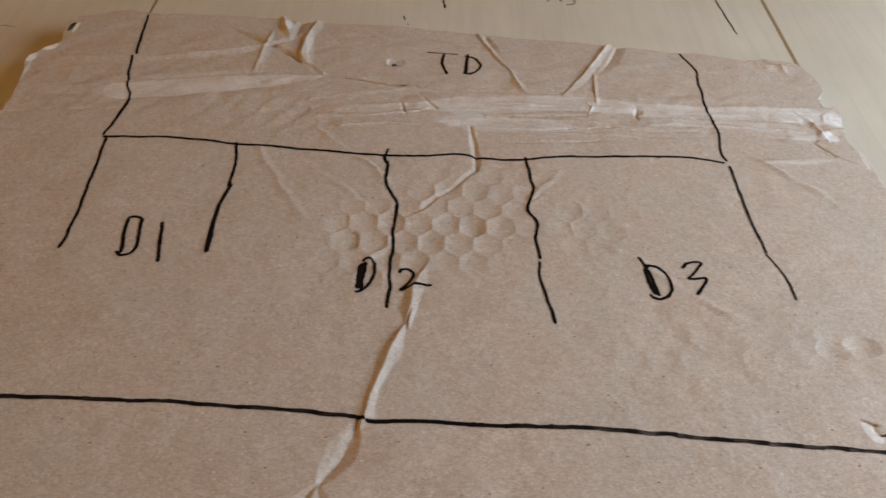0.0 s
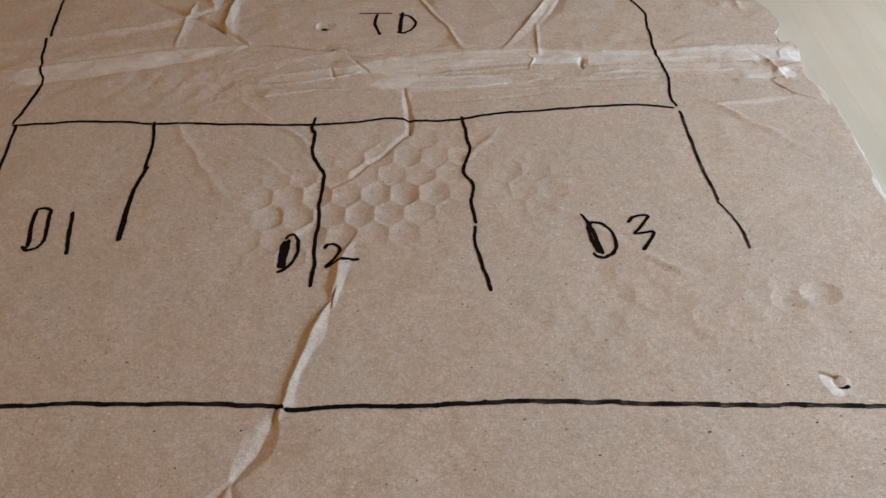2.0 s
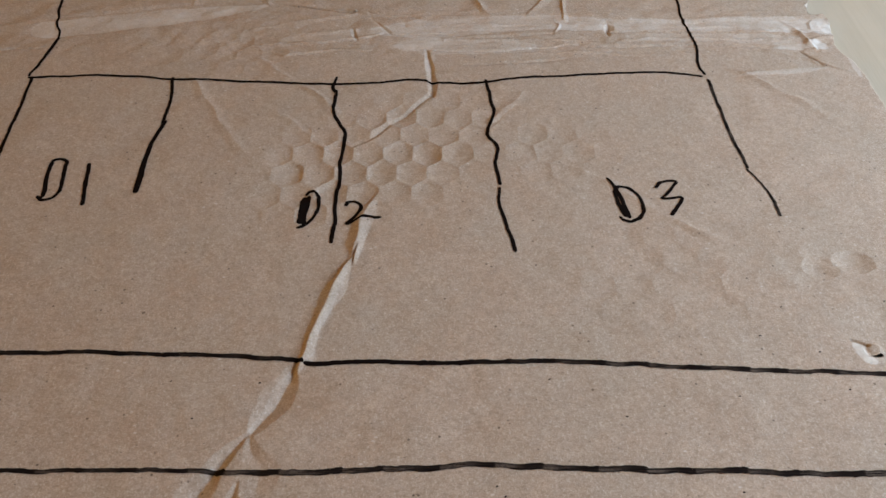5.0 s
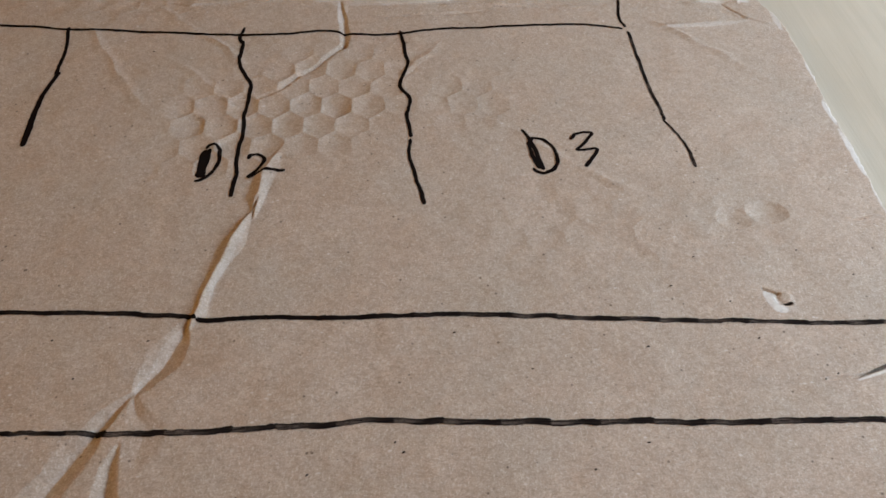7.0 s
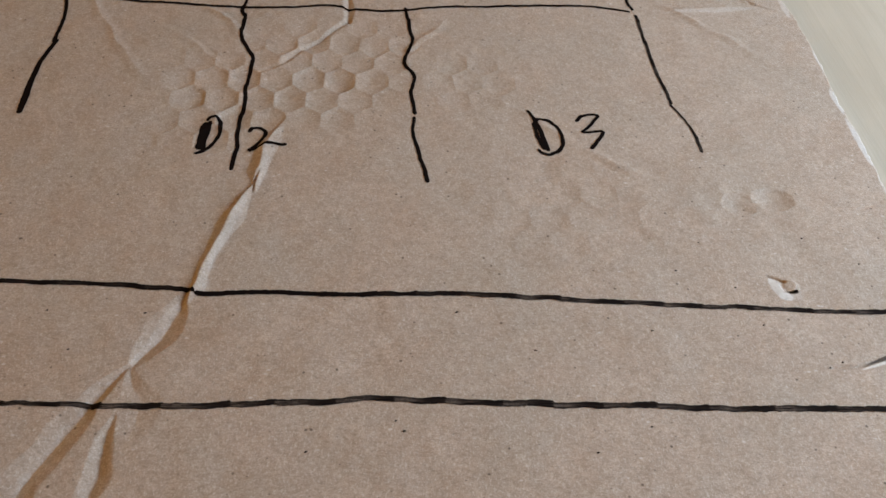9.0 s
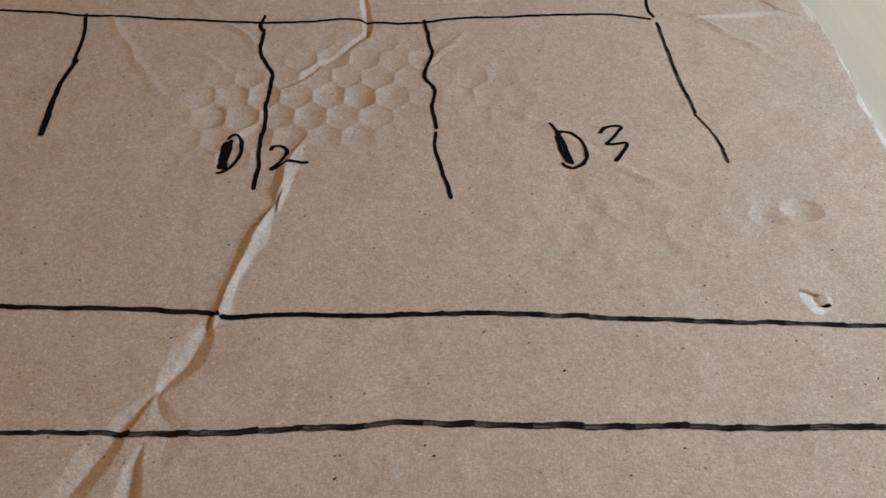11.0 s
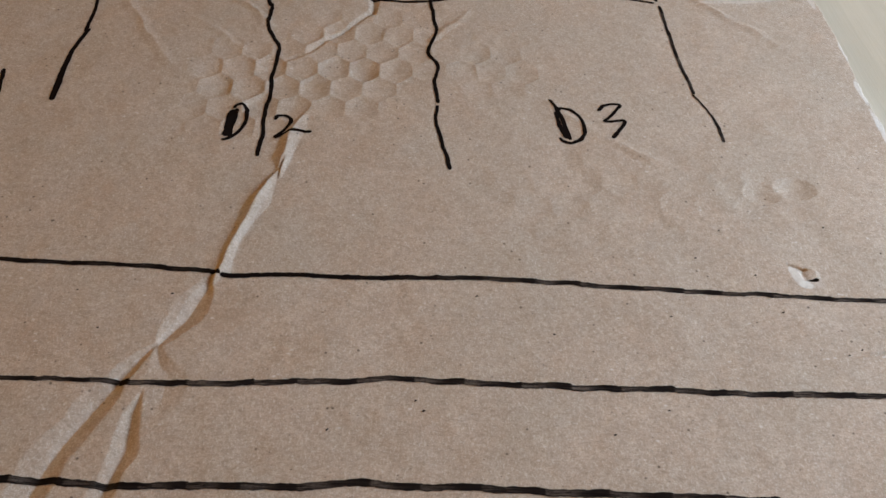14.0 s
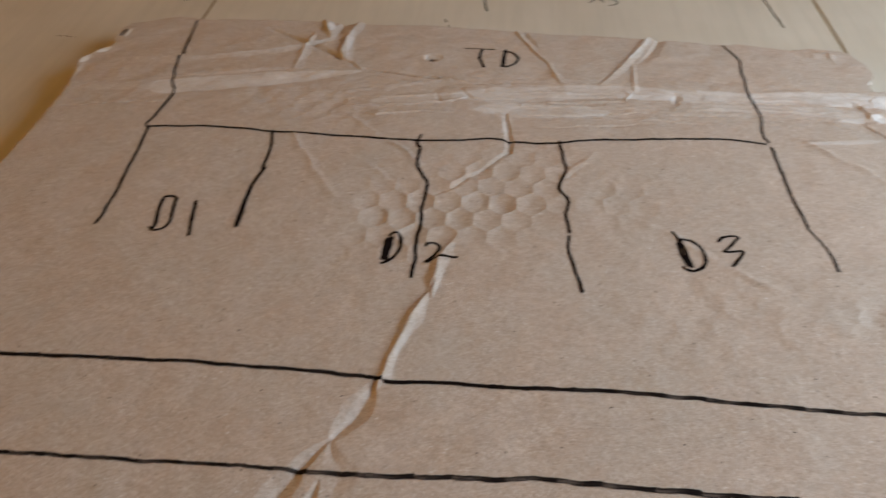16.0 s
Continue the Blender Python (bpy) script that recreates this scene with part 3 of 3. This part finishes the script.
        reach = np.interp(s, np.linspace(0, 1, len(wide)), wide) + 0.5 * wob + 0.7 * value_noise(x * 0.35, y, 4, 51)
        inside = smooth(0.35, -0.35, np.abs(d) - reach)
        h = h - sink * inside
        scuff_lit = np.maximum(scuff_lit, f * inside * (0.8 + 0.35 * value_noise(x * 0.5, y, 5, 52)))
    return h, scuff_lit, cut


NU, NV = 1150, 1040
uu, vv = np.meshgrid(np.linspace(0, 1, NU), np.linspace(0, 1, NV) ** 0.85)


def lay(u, v):
    """The plan of the sheet: shares of its width and length to millimetres."""
    x0 = -49 + u * 370
    y = BOTTOM + v * (top_edge(x0) - BOTTOM)
    return left_edge(y) + u * (right_edge(y) - left_edge(y)), y


GX, GY = lay(uu, vv)
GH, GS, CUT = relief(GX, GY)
top = np.stack([GX, GY, GH], -1).reshape(-1, 3) / 1000
idx = np.arange(NU * NV).reshape(NV, NU)
quads = [np.stack([idx[:-1, :-1], idx[:-1, 1:], idx[1:, 1:], idx[1:, :-1]], -1)[~CUT[:-1, :-1]]]
ring = np.r_[idx[0, :-1], idx[:-1, -1], idx[-1, :0:-1], idx[:0:-1, 0]]
THICK = 0.0032
low = top[ring] - (0, 0, THICK)
n0 = len(top)
m = len(ring)
nxt = np.roll(np.arange(m), -1)
quads.append(np.stack([ring, n0 + np.arange(m), n0 + nxt, ring[nxt]], -1))
# the lower face, coarser, follows the upper one
step = 12
li = np.unique(np.r_[np.arange(0, NU, step), NU - 1])
lj = np.unique(np.r_[np.arange(0, NV, step), NV - 1])
under_face = top.reshape(NV, NU, 3)[np.ix_(lj, li)].copy()
under_face[..., 2] = np.maximum(under_face[..., 2], 0) * 0.98 - THICK
n1 = n0 + m
k1 = np.arange(under_face.shape[0] * under_face.shape[1]).reshape(under_face.shape[:2]) + n1
quads.append(np.stack([k1[:-1, :-1], k1[1:, :-1], k1[1:, 1:], k1[:-1, 1:]], -1).reshape(-1, 4))
verts = np.concatenate([top, low, under_face.reshape(-1, 3)])
scuffs_lit = np.r_[GS.ravel(), 0.35 + 0.3 * rng.random(m), np.zeros(k1.size)]
card = tagged(new("cardboard_sheet"), "creased brown cardboard sheet with black marker drawing, lying on the table", "cardboard")
card.matrix_world = TIP @ pose(0, 0, CARD)
under(new("sheet", mesh_of("sheet", verts, np.concatenate(quads), KRAFT, True, scuff_lit=scuffs_lit)), card)


def height(x, y):
    """The sheet's built height at places of the plan, in millimetres."""
    x, y = np.asarray(x, float), np.asarray(y, float)
    u = (x - left_edge(y)) / (right_edge(y) - left_edge(y))
    v = np.clip((y - BOTTOM) / (top_edge(-49 + u * 370) - BOTTOM), 0, 1) ** (1 / 0.85)
    i, j = np.clip(u * (NU - 1), 0, NU - 1.001), np.clip(v * (NV - 1), 0, NV - 1.001)
    a, b = i.astype(int), j.astype(int)
    f, g = i - a, j - b
    return (GH[b, a] * (1 - f) + GH[b, a + 1] * f) * (1 - g) + (GH[b + 1, a] * (1 - f) + GH[b + 1, a + 1] * f) * g


# ---- the drawing ----
def flow(pts, step=0.6):
    """A smooth line through points, resampled at even steps."""
    p = np.asarray(pts, float)
    if len(p) > 2:
        q = np.vstack([2 * p[0] - p[1], p, 2 * p[-1] - p[-2]])
        out = []
        for a, b, c, d in zip(q, q[1:], q[2:], q[3:]):
            t = np.linspace(0, 1, 16, endpoint=False)[:, None]
            cubic = 0.5 * (2 * b + (c - a) * t + (2 * a - 5 * b + 4 * c - d) * t**2 + (3 * b - a - 3 * c + d) * t**3)
            out.append(cubic)
        bent = np.vstack([*out, p[-1:]])
        t = np.linspace(0, len(p) - 1, len(bent))
        straight = np.stack([np.interp(t, np.arange(len(p)), p[:, 0]), np.interp(t, np.arange(len(p)), p[:, 1])], -1)
        p = 0.5 * bent + 0.5 * straight
    s = np.r_[0, np.cumsum(np.hypot(*np.diff(p, axis=0).T))]
    at = np.linspace(0, s[-1], max(3, int(s[-1] / step)))
    return np.stack([np.interp(at, s, p[:, 0]), np.interp(at, s, p[:, 1])], -1), at


stroke_count = [0]


def stroke(strokes, name, parent, label, dry=0.0, ground=height, raise_=0.13, step=0.4):
    """Marker strokes as one part: each of points, width at start and end in millimetres."""
    vs, fs, inks = [], [], []
    for pts, w0, w1 in strokes:
        stroke_count[0] += 1
        seed = 100 + stroke_count[0]
        p, s = flow(pts, step)
        d = np.gradient(p, axis=0)
        d /= np.hypot(*d.T)[:, None] + 1e-9
        side = np.stack([-d[:, 1], d[:, 0]], -1)
        p = p + side * (0.32 * value_noise(s, 0 * s, 5.5, seed) + 0.15 * value_noise(s, 0 * s, 1.8, seed + 1))[:, None]
        share = s / s[-1]
        beat = (s + 60 + 4.5 * value_noise(s, 0 * s, 17, seed + 3)) / 13
        if dry:
            dash = np.floor(beat)
            hop = np.random.default_rng(seed + 9).uniform(-1, 1, 64)[dash.astype(int)]
            p = p + side * (abs(dry) * (0.16 * hop + (0.3 + 0.2 * hop) * (beat % 1 - 0.5)))[:, None]
        w = (0.84 if dry else 0.90) * (w0 + (w1 - w0) * share) * (1 + 0.12 * value_noise(s, 0 * s, 4, seed + 2) + 0.14 * value_noise(s, 0 * s, 0.9, seed + 7))
        end = np.minimum(s, s[-1] - s)
        w = w * np.sqrt(np.clip(end / (0.5 * w) + 0.12, 0, 1))
        phase = beat % 1
        if dry:
            w = w * (1 + 0.16 * abs(dry) * (smooth(0.5, 0.85, phase) - 0.6))
        full = np.clip(smooth(0.15, 0.75, phase) * (1 - smooth(0.97, 1.0, phase)), 0, 1)
        for c in (-0.5, -0.25, 0.0, 0.25, 0.5):
            q = p + side * (c * w)[:, None]
            edge = 0.25 if abs(c) == 0.5 else (0.8 if c == 0.25 else 1.0)
            thin = np.clip(dry * smooth(0.15, 0.6, share) if dry > 0 else -dry + 0 * s, 0, 1)
            inks.append(np.clip(thin * (1 - 0.9 * full) * edge * (0.85 + 0.4 * value_noise(s, c + 0 * s, 3, seed + 5)), 0, 1))
            vs.append(np.c_[q, ground(q[:, 0], q[:, 1]) + raise_])
        n = len(p)
        base = sum(len(v) for v in vs) - 5 * n
        for row in range(4):
            for a in range(n - 1):
                i = base + row * n + a
                fs.append((i, i + 1, i + n + 1, i + n))
    vs = np.concatenate(vs) / 1000
    # faces must look up
    me = mesh_of(name, vs, [f[::-1] for f in fs], MARKER, True, dry=np.concatenate(inks))
    return under(new(name, me), parent, label)


LONG = "long black marker line across the sheet"
stroke([(((-2, -1), (8, 0), (25, 1), (41, 0), (54, -2), (80, -3), (109, -5), (128, -5), (145, -2), (159, -4), (175, -4), (194, 0), (216, 1), (240, 3), (253, 2), (259.5, 0)), 1.6, 1.5)], "marker_line", card, "thin black marker line below the scored fold")
stroke([(((-11, 106), (-7, 71), (-6, 66)), 1.3, 1.5), (((-7, 65), (-6, 55), (-3, 40), (0, 34), (0.6, 31), (1.2, 28)), 1.5, 0.9)], "marker_line", card, "wavering black marker line")
stroke([(((1.5, 28.5), (1, 22), (0, 11), (-2, 0)), 1.6, 1.3), (((0, 0), (2, -29), (4, -56), (3, -70)), 1.3, 1.5)], "marker_line", card, "wavering black marker line")
stroke([(((54, -0.5), (56, -15), (56, -30)), 1.5, 1.3), (((57, -28), (55, -42), (55.2, -57), (56, -69)), 1.9, 2.3)], "marker_line", card, "wavering black marker line")
stroke([(((117.5, 0), (116.4, -7), (118, -11)), 1.3, 1.5), (((118, -9), (118, -24), (123, -36), (123, -42), (122, -53), (123, -62), (122, -70), (123, -82), (122.5, -93)), 1.5, 1.5)], "marker_line", card, "wavering black marker line")
stroke([(((175, -2), (176, -15), (177, -23), (174, -36), (177, -44), (176, -53), (177, -65)), 1.4, 1.4), (((177, -66), (176, -73), (178, -85), (180, -97)), 1.2, 1.4)], "marker_line", card, "wavering black marker line")
stroke([(((257, 91), (262, 74), (261, 67), (261, 55), (260, 48), (260.5, 38), (261, 32), (262, 23), (259.5, 10), (260.5, 1)), 1.2, 1.4)], "marker_line", card, "wavering black marker line over the fold")
stroke([(((261, -2), (261, -18), (261, -40), (262, -50), (262, -57)), 1.6, 1.3), (((262, -57), (266, -68), (267, -74), (267, -81)), 0.9, 1.3)], "marker_line", card, "wavering black marker line", dry=-0.35)
stroke([(((-40, -137), (0, -136.5), (32, -136), (55, -136), (85, -137), (105, -138), (116, -139), (119, -140)), 1.9, 1.85)], "marker_line", card, LONG, dry=-0.12)
stroke([(((119, -140.5), (133, -139.6), (156, -140.4), (172, -139.6), (192, -139.7), (203, -140.5), (233, -142.5), (261, -143.6), (274, -144.5), (290, -144.7), (310, -145.7)), 1.95, 1.9)], "marker_line", card, "long black marker line, its ink running dry", dry=0.55)
stroke([(((-40, -173), (0, -173), (45, -173), (79, -173), (103, -173.4)), 1.7, 1.5)], "marker_line", card, LONG, dry=-0.4)
stroke([(((100.6, -173.9), (117, -174), (131, -174), (142, -173), (153, -173), (163, -172), (184, -173), (209, -174), (228, -174), (253, -175), (290, -175.5), (312, -176)), 2.0, 2.0)], "marker_line", card, "long black marker line, its ink running dry", dry=-0.55)
stroke([(((-40, -200), (40, -199.5), (78, -199), (92, -199), (106, -200.2), (126, -200), (145, -200.3), (159, -199.2), (168, -200.2), (185, -200.5), (223, -202), (262, -203.5), (312, -205)), 2.2, 2.0)], "marker_line", card, LONG, dry=-0.4)

stroke([(((23.4, -52), (24, -59), (26, -71)), 1.49, 1.72), (((23, -52), (25.5, -51), (28.3, -52.3), (29.6, -62), (30.4, -67.5), (29, -71), (26, -72.3), (23.8, -70)), 1.49, 1.5)], "letter", card, "handwritten black letter D")
stroke([(((36, -53), (38, -65), (40, -75)), 1.49, 1.72)], "numeral", card, "handwritten black numeral 1")
stroke([(((112.2, -70.5), (111.8, -76.6), (111.4, -84)), 2.3, 2.2), (((113.2, -70), (113, -76.6), (112.9, -84.4)), 1.7, 2.0), (((112.3, -70), (113.2, -68.5), (115.2, -68.2), (116.6, -70.6), (116.9, -75.2), (116, -79.6), (114.4, -82.8), (112.2, -85.4), (110.8, -85.6)), 1.35, 1.5)], "letter", card, "handwritten black letter D with a thick filled stem")
stroke([(((125.6, -75.2), (126.6, -73.4), (128.6, -72.8), (130.6, -74.6), (130.6, -77.4), (129, -81), (126.4, -83.9)), 1.5, 1.4), (((126.4, -83.9), (130, -82.2), (132.1, -81.2), (137.8, -80.8)), 1.4, 1.5)], "numeral", card, "handwritten black numeral 2")
stroke([(((213.4, -61.8), (215.2, -66.5), (216.4, -72), (217.9, -81.6)), 1.4, 1.7), (((214.6, -68), (215, -74), (217, -81)), 1.3, 1.5), (((214.8, -70), (215.8, -75), (217, -79)), 1.2, 1.3), (((214.6, -68.5), (216.4, -66.2), (219.4, -66.6), (222, -69.8), (223.2, -74), (223.2, -78), (221.6, -81.4), (218.4, -83), (215.6, -82.2), (214.6, -80.8)), 1.35, 1.5)], "letter", card, "handwritten black letter D with a hatched stem")
stroke([(((229, -67), (230.6, -64.4), (233.6, -63), (236.6, -63.6)), 1.5, 1.35), (((236.6, -63.6), (233.6, -68), (229.6, -72.2)), 1.35, 1.3), (((229.6, -72.2), (232.6, -72), (236.2, -71.2), (237, -72.4), (234.4, -76.4), (231.4, -80.6)), 1.3, 1.5)], "numeral", card, "handwritten black numeral 3")
stroke([(((131, 81), (138, 80.4), (146.5, 80)), 0.92, 0.80), (((139.6, 79.6), (138.6, 71), (141.2, 61)), 1.49, 1.49)], "letter", card, "handwritten black letter T on the flap")
stroke([(((151, 81), (150.4, 71), (150, 62)), 1.72, 1.95), (((149.4, 79), (154, 77), (157, 71), (155.4, 65), (152, 62), (148.6, 63)), 1.49, 1.49)], "letter", card, "handwritten black letter D on the flap")

# dirt flecks pressed into the paper
for x, y in ((87, -16), (108, -147), (171, 14), (186, -146), (84, -146), (183, -140), (170, -178), (172, -181), (236, -152), (205, -158), (92, -158), (279.2, -163.3), (283, -161.6), (262, -137), (247, -131), (266, -150), (300, -128), (230, -180), (216, -187), (150, -186), (256, -120), (287, -118)):
    stroke([(((x - 0.4, y - 0.1), (x, y + 0.15), (x + 0.35, y + 0.1)), 0.55, 0.4)], "dirt_fleck", card, "tiny dark dirt fleck", step=0.2)


# ---- marks on the table top ----
flat = lambda x, y: 0 * np.asarray(x)
MARK = dict(ground=flat, raise_=0.1)
stroke([(((294.5, 123), (291.3, 163), (288.5, 200)), 0.9, 0.9)], "marker_line", table, "straight black line drawn on the wood", **MARK)
stroke([(((139, 145), (138, 157), (136, 180)), 1.1, 1.1)], "marker_line", table, "short black line drawn on the wood", **MARK)
stroke([(((117, 135.5), (118, 131)), 0.9, 0.8), (((119.3, 127.5), (120, 124.5)), 0.5, 0.4)], "pen_tick", table, "small dark pen tick on the wood", **MARK)
stroke([(((196, 156), (201, 162), (206, 170)), 0.9, 0.9), (((204.5, 156), (201, 162), (197, 170)), 0.9, 0.9)], "marker_sign", table, "black hand-drawn cross on the wood", **MARK)
stroke([(((206.5, 152.5), (210, 153), (212, 156.5), (209.5, 160), (207, 160)), 0.9, 0.9)], "marker_sign", table, "black hand-drawn hook on the wood", **MARK)
stroke([(((-38, 162), (-36, 167)), 1.1, 1.1)], "pen_tick", table, "small dark pen tick on the wood", **MARK)
stroke([(((-96, 115.5), (-90, 115), (-85, 113.5)), 0.6, 0.4)], "pen_tick", table, "faint pen tick on the wood", dry=-0.6, **MARK)
